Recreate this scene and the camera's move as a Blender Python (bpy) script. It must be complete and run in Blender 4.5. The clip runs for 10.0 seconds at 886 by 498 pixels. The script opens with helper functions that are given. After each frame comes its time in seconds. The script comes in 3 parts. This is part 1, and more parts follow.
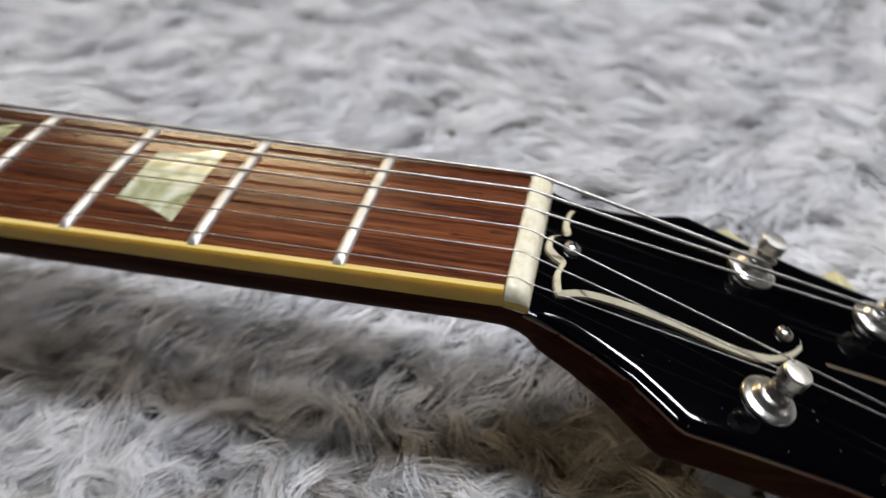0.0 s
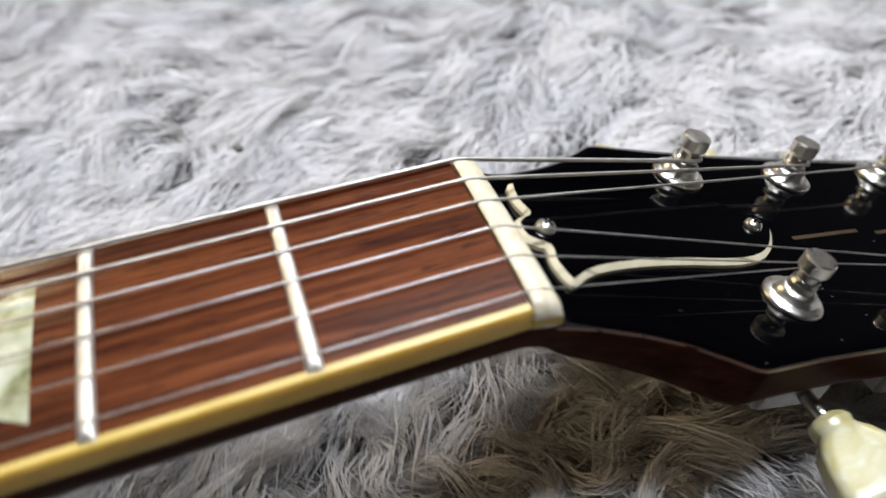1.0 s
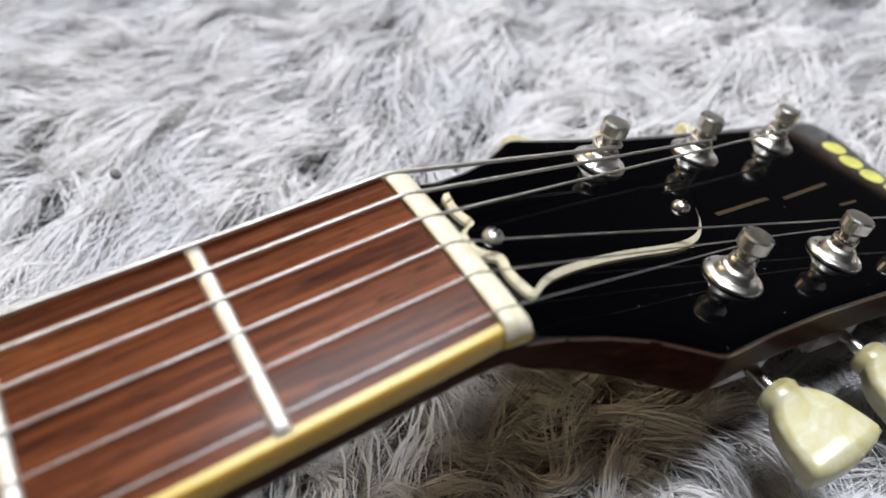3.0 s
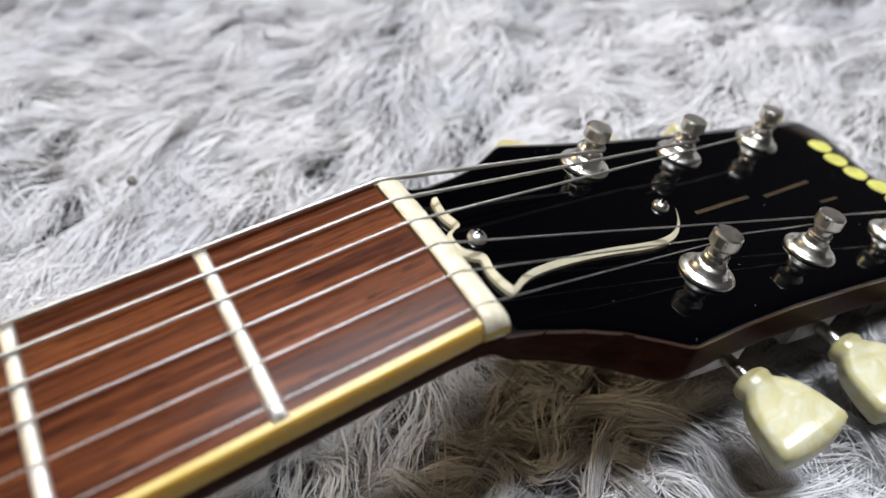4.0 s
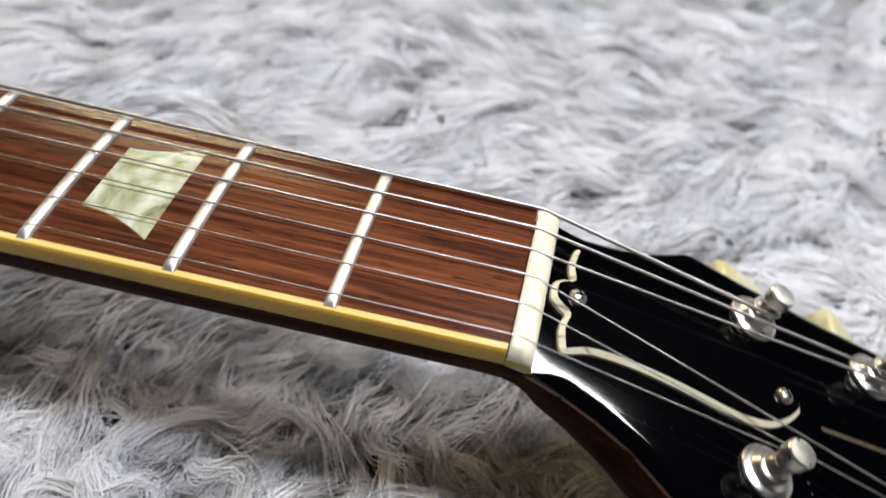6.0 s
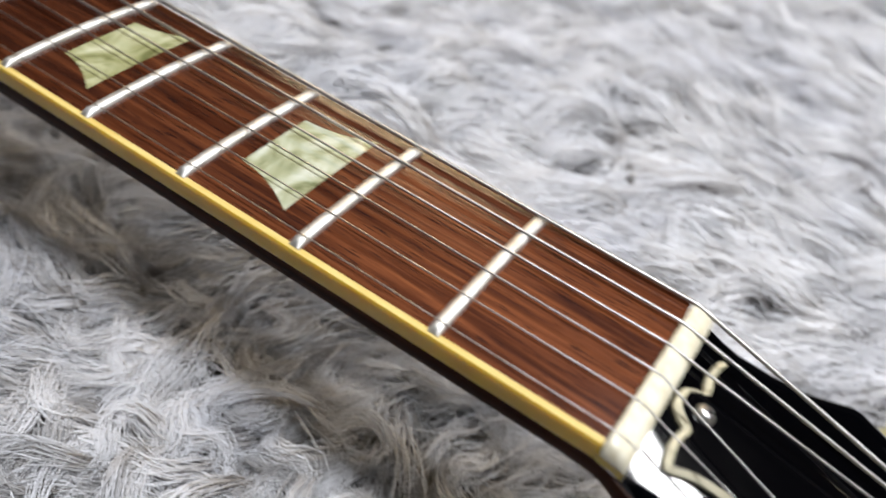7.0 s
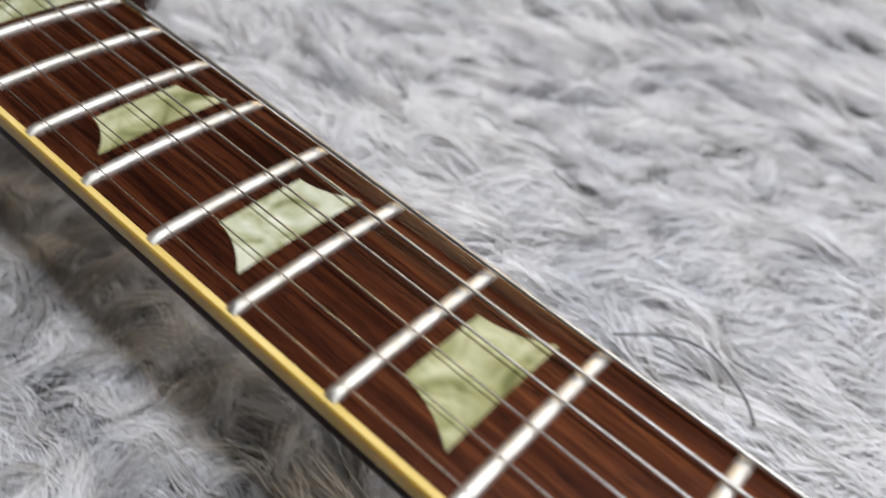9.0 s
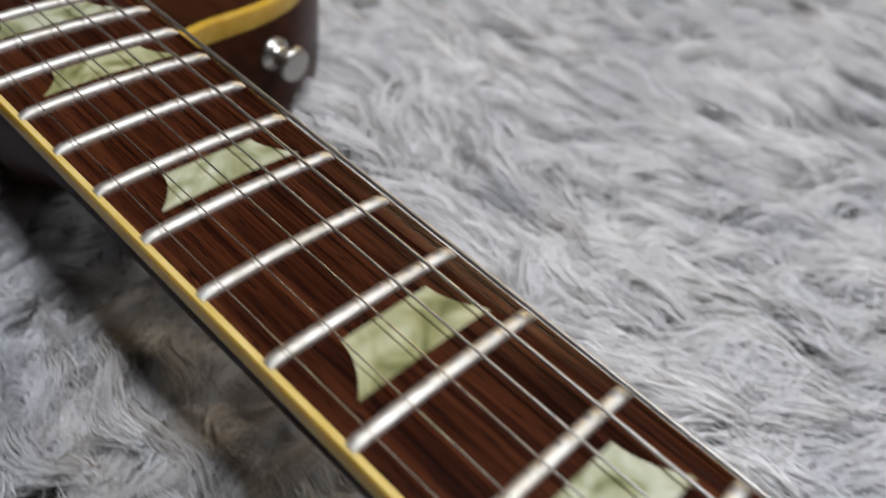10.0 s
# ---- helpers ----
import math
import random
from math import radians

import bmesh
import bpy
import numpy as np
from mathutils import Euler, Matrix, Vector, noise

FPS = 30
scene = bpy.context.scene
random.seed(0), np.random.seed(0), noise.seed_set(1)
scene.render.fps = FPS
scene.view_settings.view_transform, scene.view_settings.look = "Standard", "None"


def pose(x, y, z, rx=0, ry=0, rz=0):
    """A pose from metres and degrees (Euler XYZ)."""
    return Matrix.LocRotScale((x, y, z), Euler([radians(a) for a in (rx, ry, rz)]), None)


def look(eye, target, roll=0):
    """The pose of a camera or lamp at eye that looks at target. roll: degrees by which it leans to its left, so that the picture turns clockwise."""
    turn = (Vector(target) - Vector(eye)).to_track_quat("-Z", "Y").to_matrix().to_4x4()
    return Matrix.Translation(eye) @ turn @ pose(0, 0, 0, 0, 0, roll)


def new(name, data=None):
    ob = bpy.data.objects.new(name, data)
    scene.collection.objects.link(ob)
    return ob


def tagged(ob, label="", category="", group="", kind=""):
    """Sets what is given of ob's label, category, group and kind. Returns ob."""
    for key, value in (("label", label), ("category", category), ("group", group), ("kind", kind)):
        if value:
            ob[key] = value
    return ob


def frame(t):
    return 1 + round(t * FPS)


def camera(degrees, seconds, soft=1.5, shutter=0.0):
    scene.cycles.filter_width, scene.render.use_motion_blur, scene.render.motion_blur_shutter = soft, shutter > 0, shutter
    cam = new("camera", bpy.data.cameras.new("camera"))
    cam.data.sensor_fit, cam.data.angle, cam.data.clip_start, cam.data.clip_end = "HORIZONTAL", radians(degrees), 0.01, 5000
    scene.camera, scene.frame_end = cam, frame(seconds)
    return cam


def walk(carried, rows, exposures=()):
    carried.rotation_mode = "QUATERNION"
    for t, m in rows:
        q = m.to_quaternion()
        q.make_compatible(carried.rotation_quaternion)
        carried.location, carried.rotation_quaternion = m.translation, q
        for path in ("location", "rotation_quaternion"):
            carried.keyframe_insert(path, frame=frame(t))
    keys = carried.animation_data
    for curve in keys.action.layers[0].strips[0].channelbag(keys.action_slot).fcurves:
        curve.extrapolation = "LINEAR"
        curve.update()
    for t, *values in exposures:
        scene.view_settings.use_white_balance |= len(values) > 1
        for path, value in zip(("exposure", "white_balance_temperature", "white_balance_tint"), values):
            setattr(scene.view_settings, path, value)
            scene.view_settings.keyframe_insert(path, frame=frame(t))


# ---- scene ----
cam = camera(59.86, 10.0, shutter=0.5)
PATH = [
    (0.0, (0.01525, -0.13207, 0.18696), (-0.02116, 0.01514, 0.05655), -1.27),
    (0.5, (-0.00893, -0.11495, 0.17746), (-0.00405, 0.03016, 0.03992), -2.23),
    (1.0, (-0.03525, -0.09318, 0.17341), (0.00418, 0.04315, 0.03249), -3.81),
    (1.5, (-0.04739, -0.07454, 0.1731), (0.01029, 0.05132, 0.02877), -2.72),
    (2.0, (-0.045, -0.07488, 0.17015), (0.01973, 0.04672, 0.02515), -2.52),
    (2.5, (-0.04594, -0.07311, 0.17017), (0.01735, 0.04633, 0.02276), -2.4),
    (3.0, (-0.04349, -0.07698, 0.17204), (0.02569, 0.04184, 0.0268), -0.43),
    (3.2, (-0.04179, -0.07946, 0.17113), (0.02701, 0.03985, 0.02611), -1.37),
    (4.5, (-0.0416, -0.08836, 0.18471), (0.0186, 0.03342, 0.03793), -2.36),
    (5.0, (-0.03272, -0.09449, 0.18058), (0.00868, 0.03274, 0.03193), 1.06),
    (5.2, (-0.02473, -0.10009, 0.18421), (0.00487, 0.02958, 0.03485), 2.25),
    (6.3, (0.00932, -0.10975, 0.19685), (-0.02425, 0.02717, 0.05498), 7.3),
    (6.5, (0.01469, -0.10966, 0.19685), (-0.02468, 0.02644, 0.05569), 7.77),
    (7.0, (0.00487, -0.09742, 0.18959), (-0.06099, 0.02672, 0.04728), 10.05),
    (7.5, (-0.01279, -0.08727, 0.18602), (-0.08809, 0.03377, 0.04573), 10.51),
    (8.0, (-0.0405, -0.07846, 0.18385), (-0.12231, 0.03803, 0.04337), 8.72),
    (8.5, (-0.06709, -0.07542, 0.18697), (-0.1505, 0.04085, 0.04724), 8.53),
    (9.0, (-0.10249, -0.07195, 0.19076), (-0.18602, 0.04332, 0.05029), 8.89),
    (9.5, (-0.14121, -0.07065, 0.19351), (-0.22976, 0.04131, 0.05343), 8.48),
    (10.0, (-0.18249, -0.06877, 0.19089), (-0.27346, 0.04383, 0.05289), 9.0),
]
walk(cam, [(t, look(eye, target, roll)) for t, eye, target, roll in PATH],
     [(0.0, -0.40), (0.6, -0.24), (1.2, -0.05), (5.2, -0.08), (6.3, -0.05), (8.0, -0.1), (8.6, -0.12), (9.0, -0.26), (9.5, -0.42), (10.0, -0.52)])
cam.data.dof.use_dof, cam.data.dof.focus_distance, cam.data.dof.aperture_fstop = True, 0.166, 11.0

# ---- world and light ----
world = bpy.data.worlds.new("world")
scene.world = world
world.use_nodes = True
world.node_tree.nodes["Background"].inputs[0].default_value = (0.75, 0.8, 0.9, 1)
world.node_tree.nodes["Background"].inputs[1].default_value = 0.05
LAMP_WATTS = 91.0
COOL, WARM = (0.925, 0.962, 1.035), (1.0, 0.76, 0.45)
# x, y, length, width, tint and relative strength of the ceiling lights
LAMPS = [(0.34, 0.04, 0.92, 0.3, COOL, 1.0), (0.45, 1.02, 0.9, 0.07, COOL, 1.0), (1.95, 1.86, 0.8, 0.30, (0.98, 0.98, 0.99), 1.0), (-2.3, 3.9, 1.8, 0.7, WARM, 0.58)]
CEILING = 2.3


# ---- small helpers ----
def empty(name, label, category, kind="", group=""):
    return tagged(new(name), label, category, group, kind)


def part(name, bm, material, parent=None, label="", smooth=False):
    me = bpy.data.meshes.new(name)
    bm.normal_update()
    bm.to_mesh(me)
    bm.free()
    return part_mesh(name, me, material, parent, label, smooth)


def part_mesh(name, me, material, parent=None, label="", smooth=False):
    for m in (material if isinstance(material, (list, tuple)) else [material]):
        me.materials.append(m)
    if smooth:
        for p in me.polygons:
            p.use_smooth = True
    ob = new(name, me)
    if parent:
        ob.parent = parent
    return tagged(ob, label)


def smooth_by_angle(ob, degrees=40):
    """Smooth faces, with edges sharper than the angle kept crisp."""
    bm = bmesh.new()
    bm.from_mesh(ob.data)
    for f in bm.faces:
        f.smooth = True
    for e in bm.edges:
        if len(e.link_faces) == 2 and e.calc_face_angle(0) > radians(degrees):
            e.smooth = False
    bm.to_mesh(ob.data)
    bm.free()
    return ob


def box_bm(x0, x1, y0, y1, z0, z1, bevel=0.0):
    bm = bmesh.new()
    bmesh.ops.create_cube(bm, size=1, matrix=Matrix.Translation(((x0 + x1) / 2, (y0 + y1) / 2, (z0 + z1) / 2))
                          @ Matrix.Diagonal((x1 - x0, y1 - y0, z1 - z0, 1)))
    if bevel:
        bmesh.ops.bevel(bm, geom=bm.edges[:], offset=bevel, segments=2, affect="EDGES")
    return bm


def loft(rings, close_ring=True, caps=True):
    """A skin over rings of equal counts of points."""
    bm = bmesh.new()
    vs = [[bm.verts.new(p) for p in r] for r in rings]
    n = len(rings[0])
    for a, b in zip(vs, vs[1:]):
        for i in range(n if close_ring else n - 1):
            j = (i + 1) % n
            bm.faces.new((a[i], a[j], b[j], b[i]))
    if caps and close_ring:
        bm.faces.new(vs[0][::-1])
        bm.faces.new(vs[-1])
    bmesh.ops.recalc_face_normals(bm, faces=bm.faces[:])
    return bm


def turned(profile, m=Matrix(), n=28):
    """A turned solid from (radius, height) pairs about the local z of m."""
    rings = [[m @ Vector((r * math.cos(2 * math.pi * i / n), r * math.sin(2 * math.pi * i / n), h)) for i in range(n)] for r, h in profile]
    return loft(rings)


def tube(points, radius, n=10, radii=None):
    """A round tube along a line of points."""
    pts = [Vector(p) for p in points]
    rings = []
    for i, p in enumerate(pts):
        d = (pts[min(i + 1, len(pts) - 1)] - pts[max(i - 1, 0)]).normalized()
        side = d.cross(Vector((0, 0, 1)))
        side = (side if side.length > 1e-4 else Vector((1, 0, 0))).normalized()
        up = side.cross(d)
        r = radii[i] if radii else radius
        rings.append([p + r * (math.cos(a) * side + math.sin(a) * up) for a in (2 * math.pi * k / n for k in range(n))])
    return loft(rings)


def mix(a, b, t):
    return a + (b - a) * t


def table(x, xs, ys):
    return float(np.interp(x, xs, ys))


def curve_through(points, steps=8, closed=True):
    """A smooth line (Catmull-Rom) through a few points of the plane."""
    out, n = [], len(points)
    for i in range(n if closed else n - 1):
        p = [np.array(points[(i + k) % n] if closed else points[min(max(i + k, 0), n - 1)]) for k in (-1, 0, 1, 2)]
        for s in range(steps):
            t = s / steps
            out.append(tuple(0.5 * (2 * p[1] + (p[2] - p[0]) * t + (2 * p[0] - 5 * p[1] + 4 * p[2] - p[3]) * t ** 2
                                    + (3 * p[1] - p[0] - 3 * p[2] + p[3]) * t ** 3)))
    return out if closed else out + [tuple(points[-1])]


# ---- materials ----
class Nodes:
    def __init__(self, name):
        self.m = bpy.data.materials.new(name)
        self.m.use_nodes = True
        self.t = self.m.node_tree
        self.b = self.t.nodes["Principled BSDF"]
        self.out = self.t.nodes["Material Output"]

    def add(self, kind, **props):
        n = self.t.nodes.new(kind)
        for k, v in props.items():
            setattr(n, k, v)
        return n

    def link(self, a, b):
        self.t.links.new(a, b)

    def coords(self, scale=(1, 1, 1), rotation=(0, 0, 0)):
        c, mp = self.add("ShaderNodeTexCoord"), self.add("ShaderNodeMapping")
        mp.inputs["Scale"].default_value, mp.inputs["Rotation"].default_value = scale, rotation
        self.link(c.outputs["Object"], mp.inputs[0])
        return mp.outputs[0]

    def noise(self, vec, scale, detail=3, rough=0.55, distortion=0.0):
        n = self.add("ShaderNodeTexNoise")
        n.inputs["Scale"].default_value, n.inputs["Detail"].default_value = scale, detail
        n.inputs["Roughness"].default_value, n.inputs["Distortion"].default_value = rough, distortion
        if vec:
            self.link(vec, n.inputs["Vector"])
        return n.outputs["Fac"]

    def ramp(self, fac, stops):
        r = self.add("ShaderNodeValToRGB")
        e = r.color_ramp.elements
        while len(e) < len(stops):
            e.new(0.5)
        for el, (pos, col) in zip(e, stops):
            el.position, el.color = pos, (*col, 1) if len(col) == 3 else col
        self.link(fac, r.inputs[0])
        return r.outputs[0]

    def mixed(self, a, b, fac, mode="MIX"):
        n = self.add("ShaderNodeMix", data_type="RGBA", blend_type=mode)
        for sock, v in ((n.inputs[6], a), (n.inputs[7], b), (n.inputs[0], fac)):
            if isinstance(v, (int, float)):
                sock.default_value = v
            elif isinstance(v, tuple):
                sock.default_value = (*v, 1)
            else:
                self.link(v, sock)
        return n.outputs[2]

    def bump(self, height, strength=0.2, distance=0.0005):
        n = self.add("ShaderNodeBump")
        n.inputs["Strength"].default_value, n.inputs["Distance"].default_value = strength, distance
        self.link(height, n.inputs["Height"])
        self.link(n.outputs[0], self.b.inputs["Normal"])

    def grey(self, fac, lo, hi):
        r = self.add("ShaderNodeMapRange")
        r.inputs["To Min"].default_value, r.inputs["To Max"].default_value = lo, hi
        self.link(fac, r.inputs[0])
        return r.outputs[0]

    def set(self, color=None, rough=None, metal=None, spec=None, coat=None):
        for v, key in ((color, "Base Color"), (rough, "Roughness"), (metal, "Metallic"), (spec, "Specular IOR Level"), (coat, "Coat Weight")):
            if v is None:
                continue
            if isinstance(v, (int, float)):
                self.b.inputs[key].default_value = v
            elif isinstance(v, tuple):
                self.b.inputs[key].default_value = (*v, 1)
            else:
                self.link(v, self.b.inputs[key])
        return self.m


def mat_rosewood():
    k = Nodes("rosewood")
    grain = k.noise(k.coords((7, 150, 60)), 3.0, 5, 0.6, 0.5)
    col = k.ramp(grain, [(0.30, (0.042, 0.014, 0.009)), (0.45, (0.100, 0.031, 0.014)), (0.58, (0.170, 0.054, 0.021)), (0.74, (0.260, 0.090, 0.033))])
    wide = k.noise(k.coords((6, 44, 10)), 1.6, 3)
    col = k.mixed(col, k.mixed(col, (0.62, 0.54, 0.52), 1.0, "MULTIPLY"), k.ramp(wide, [(0.42, (0, 0, 0)), (0.66, (1, 1, 1))]))
    pores = k.noise(k.coords((130, 1900, 300)), 1.0, 2, 0.5)
    mask = k.ramp(pores, [(0.33, (1, 1, 1)), (0.42, (0, 0, 0))])
    fine = k.noise(k.coords((14, 900, 200)), 1.0, 3, 0.6)
    col = k.mixed(col, k.mixed(col, (0.74, 0.69, 0.66), 1.0, "MULTIPLY"), k.ramp(fine, [(0.42, (1, 1, 1)), (0.60, (0, 0, 0))]))
    col = k.mixed(col, (0.022, 0.009, 0.007), k.mixed((0, 0, 0), mask, 0.9))
    # colour darkens from about the first fret to the seventh, then stays
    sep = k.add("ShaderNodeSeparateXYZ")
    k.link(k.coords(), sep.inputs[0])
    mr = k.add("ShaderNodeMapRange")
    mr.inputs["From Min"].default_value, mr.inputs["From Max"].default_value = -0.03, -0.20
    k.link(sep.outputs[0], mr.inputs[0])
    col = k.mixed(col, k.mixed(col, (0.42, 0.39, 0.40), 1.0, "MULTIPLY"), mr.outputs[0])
    k.bump(k.mixed(grain, pores, 0.6), 0.35, 0.0002)
    return k.set(col, k.grey(grain, 0.18, 0.28), spec=0.24)


def mat_mahogany():
    k = Nodes("dark_mahogany_lacquer")
    grain = k.noise(k.coords((12, 160, 160)), 2.5, 5, 0.6, 0.3)
    col = k.ramp(grain, [(0.3, (0.014, 0.005, 0.003)), (0.55, (0.032, 0.010, 0.005)), (0.75, (0.052, 0.017, 0.008))])
    k.bump(grain, 0.05, 0.0002)
    return k.set(col, 0.30, spec=0.006)


def mat_sunburst():
    k = Nodes("dark_sunburst_lacquer")
    grain = k.noise(k.coords((14, 70, 70)), 2.0, 4)
    col = k.ramp(grain, [(0.3, (0.020, 0.007, 0.004)), (0.7, (0.050, 0.016, 0.007))])
    return k.set(col, 0.30, spec=0.03)


def mat_binding():
    k = Nodes("aged_cream_binding")
    n = k.noise(k.coords((20, 60, 60)), 3.0, 4)
    col = k.ramp(n, [(0.3, (0.48, 0.285, 0.026)), (0.7, (0.58, 0.37, 0.055))])
    k.b.inputs["Subsurface Weight"].default_value = 0.6
    k.b.inputs["Subsurface Scale"].default_value = 1.0
    k.b.inputs["Subsurface Radius"].default_value = (0.005, 0.0035, 0.0010)
    return k.set(col, 0.24, spec=0.32)


# paler cream than the sides: wear, plus glare painted into the colour
def mat_binding_top():
    k = Nodes("worn_glare_binding_top")
    n = k.noise(k.coords((30, 200, 60)), 3.0, 4)
    return k.set(k.ramp(n, [(0.3, (0.60, 0.43, 0.12)), (0.7, (0.73, 0.56, 0.22))]), k.grey(n, 0.16, 0.30), spec=0.5)


def mat_bone():
    k = Nodes("bone_nut")
    n = k.noise(k.coords((300, 120, 120)), 3.0, 4)
    col = k.ramp(n, [(0.3, (0.60, 0.53, 0.36)), (0.7, (0.77, 0.72, 0.57))])
    k.bump(n, 0.15, 0.0001)
    return k.set(col, 0.38)


def mat_black():
    k = Nodes("black_gloss_lacquer")
    n = k.noise(k.coords((50, 50, 50)), 4.0, 4)
    dust = k.ramp(k.noise(k.coords(), 700.0, 1), [(0.77, (0.0006, 0.0007, 0.0011)), (0.80, (0.06, 0.06, 0.066))])
    return k.set(dust, k.grey(n, 0.025, 0.06), spec=0.40)


def mat_cover_black():
    k = Nodes("black_plastic")
    n = k.noise(k.coords((40, 200, 40)), 3.0, 4)
    return k.set((0.0009, 0.0009, 0.0013), k.grey(n, 0.03, 0.08), spec=0.3)


def mat_cover_cream():
    k = Nodes("cream_plastic_layer")
    n = k.noise(k.coords(), 300.0, 3)
    return k.set(k.ramp(n, [(0.3, (0.56, 0.50, 0.34)), (0.7, (0.70, 0.64, 0.47))]), 0.45)


def mat_nickel(name="worn_nickel", rough=0.30, tone=0.74):
    k = Nodes(name)
    n = k.noise(k.coords(), 420.0, 4)
    big = k.noise(k.coords(), 90.0, 3)
    col = k.mixed((tone, tone * 0.97, tone * 0.91), (tone * 0.75, tone * 0.70, tone * 0.60), k.ramp(big, [(0.45, (0, 0, 0)), (0.7, (1, 1, 1))]))
    k.bump(n, 0.06, 0.0002)
    return k.set(col, k.grey(n, rough * 0.6, rough * 1.5), 1.0)


def mat_string(wound):
    k = Nodes("wound_string_steel" if wound else "plain_string_steel")
    if wound:
        w = k.add("ShaderNodeTexWave", wave_type="BANDS", bands_direction="X")
        w.inputs["Scale"].default_value = 800.0
        k.link(k.coords(), w.inputs["Vector"])
        k.bump(w.outputs["Fac"], 0.2, 0.0001)
    n = k.noise(k.coords((40, 40, 40)), 5.0, 3)
    return k.set(k.ramp(n, [(0.3, (0.44, 0.42, 0.39)), (0.7, (0.60, 0.58, 0.55))]), 0.44 if wound else 0.36, 1.0)


def mat_pearl():
    k = Nodes("pearloid_inlay")
    v = k.coords((1, 0.8, 1))
    swirl = k.noise(v, 75.0, 3, 0.5, 2.2)
    col = k.ramp(swirl, [(0.28, (0.16, 0.17, 0.08)), (0.42, (0.33, 0.34, 0.20)), (0.56, (0.48, 0.49, 0.36)), (0.75, (0.66, 0.67, 0.57))])
    info = k.add("ShaderNodeObjectInfo")
    col = k.mixed(col, k.mixed(col, (0.84, 0.81, 0.62), 1.0, "MULTIPLY"), info.outputs["Random"])
    k.bump(swirl, 0.3, 0.001)
    return k.set(col, 0.24, spec=0.6, coat=0.3)


def mat_key():
    k = Nodes("aged_pearloid_key")
    swirl = k.noise(k.coords(), 160.0, 3, 0.5, 1.5)
    col = k.ramp(swirl, [(0.3, (0.46, 0.40, 0.17)), (0.55, (0.51, 0.48, 0.29)), (0.75, (0.57, 0.56, 0.42))])
    k.b.inputs["Subsurface Weight"].default_value = 0.15
    k.b.inputs["Subsurface Radius"].default_value = (0.004, 0.0035, 0.002)
    k.bump(k.noise(k.coords(), 320.0, 3), 0.08, 0.0005)
    return k.set(col, 0.3, spec=0.5)


def mat_plain(name, color, rough=0.6, vary=0.15, scale=30.0):
    k = Nodes(name)
    n = k.noise(k.coords(), scale, 4)
    col = k.ramp(n, [(0.25, tuple(c * (1 - vary) for c in color)), (0.75, tuple(min(c * (1 + vary), 1) for c in color))])
    k.bump(n, 0.1, 0.001)
    return k.set(col, rough)


def mat_gold():
    k = Nodes("faded_gold_print")
    n = k.noise(k.coords(), 500.0, 3)
    return k.set(k.ramp(n, [(0.35, (0.020, 0.012, 0.004)), (0.65, (0.060, 0.036, 0.011))]), 0.45, 0.2)


def mat_fur():
    k = Nodes("long_pile_fur")
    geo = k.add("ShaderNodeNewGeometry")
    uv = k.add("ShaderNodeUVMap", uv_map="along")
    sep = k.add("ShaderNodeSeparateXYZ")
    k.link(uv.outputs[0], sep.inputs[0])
    strand = k.ramp(geo.outputs["Random Per Island"], [(0.0, (0.74, 0.735, 0.74)), (0.3, (0.83, 0.825, 0.835)), (1.0, (0.89, 0.885, 0.895))])
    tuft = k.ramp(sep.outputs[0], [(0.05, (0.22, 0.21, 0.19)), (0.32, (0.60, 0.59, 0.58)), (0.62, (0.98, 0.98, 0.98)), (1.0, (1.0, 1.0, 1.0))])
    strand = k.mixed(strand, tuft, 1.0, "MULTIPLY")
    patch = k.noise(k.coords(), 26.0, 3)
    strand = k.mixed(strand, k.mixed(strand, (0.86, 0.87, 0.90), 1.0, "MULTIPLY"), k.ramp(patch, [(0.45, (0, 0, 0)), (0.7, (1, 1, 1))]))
    # dark roots, browned further: warm shade between tufts put into the fibre colour
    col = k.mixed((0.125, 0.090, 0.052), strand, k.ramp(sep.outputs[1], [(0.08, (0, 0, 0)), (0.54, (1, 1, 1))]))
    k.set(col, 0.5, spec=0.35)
    tr = k.add("ShaderNodeBsdfTranslucent")
    k.link(col, tr.inputs[0])
    sh = k.add("ShaderNodeMixShader")
    sh.inputs[0].default_value = 0.30
    k.link(k.b.outputs[0], sh.inputs[1])
    k.link(tr.outputs[0], sh.inputs[2])
    k.link(sh.outputs[0], k.out.inputs[0])
    return k.m


ROSEWOOD, MAHOGANY, SUNBURST, BINDING, BONE = mat_rosewood(), mat_mahogany(), mat_sunburst(), mat_binding(), mat_bone()
BINDING_TOP = mat_binding_top()
BLACK, COVER_BLACK, COVER_CREAM = mat_black(), mat_cover_black(), mat_cover_cream()
NICKEL, FRETWIRE, CHROME = mat_nickel(), mat_nickel("fret_wire", 0.55, 0.78), mat_nickel("strap_chrome", 0.30, 0.5)
DULL_NICKEL = mat_nickel("dull_nickel", 0.35, 0.30)
WOUND, PLAIN_STEEL = mat_string(True), mat_string(False)
PEARL, KEYPLASTIC, GOLD, FUR = mat_pearl(), mat_key(), mat_gold(), mat_fur()
BACKING = mat_plain("grey_rug_backing", (0.10, 0.10, 0.105), 0.95, 0.3, 60)
WALLPAINT = mat_plain("dark_wall_paint", (0.014, 0.0145, 0.018), 0.8, 0.06, 3)
CEILINGPAINT = mat_plain("grey_ceiling_paint", (0.06, 0.06, 0.065), 0.8, 0.05, 3)
FLOORWOOD = mat_plain("brown_floor_boards", (0.20, 0.13, 0.08), 0.5, 0.3, 6)
LOGO = mat_plain("yellow_pearl_logo", (0.55, 0.53, 0.12), 0.3, 0.3, 300)

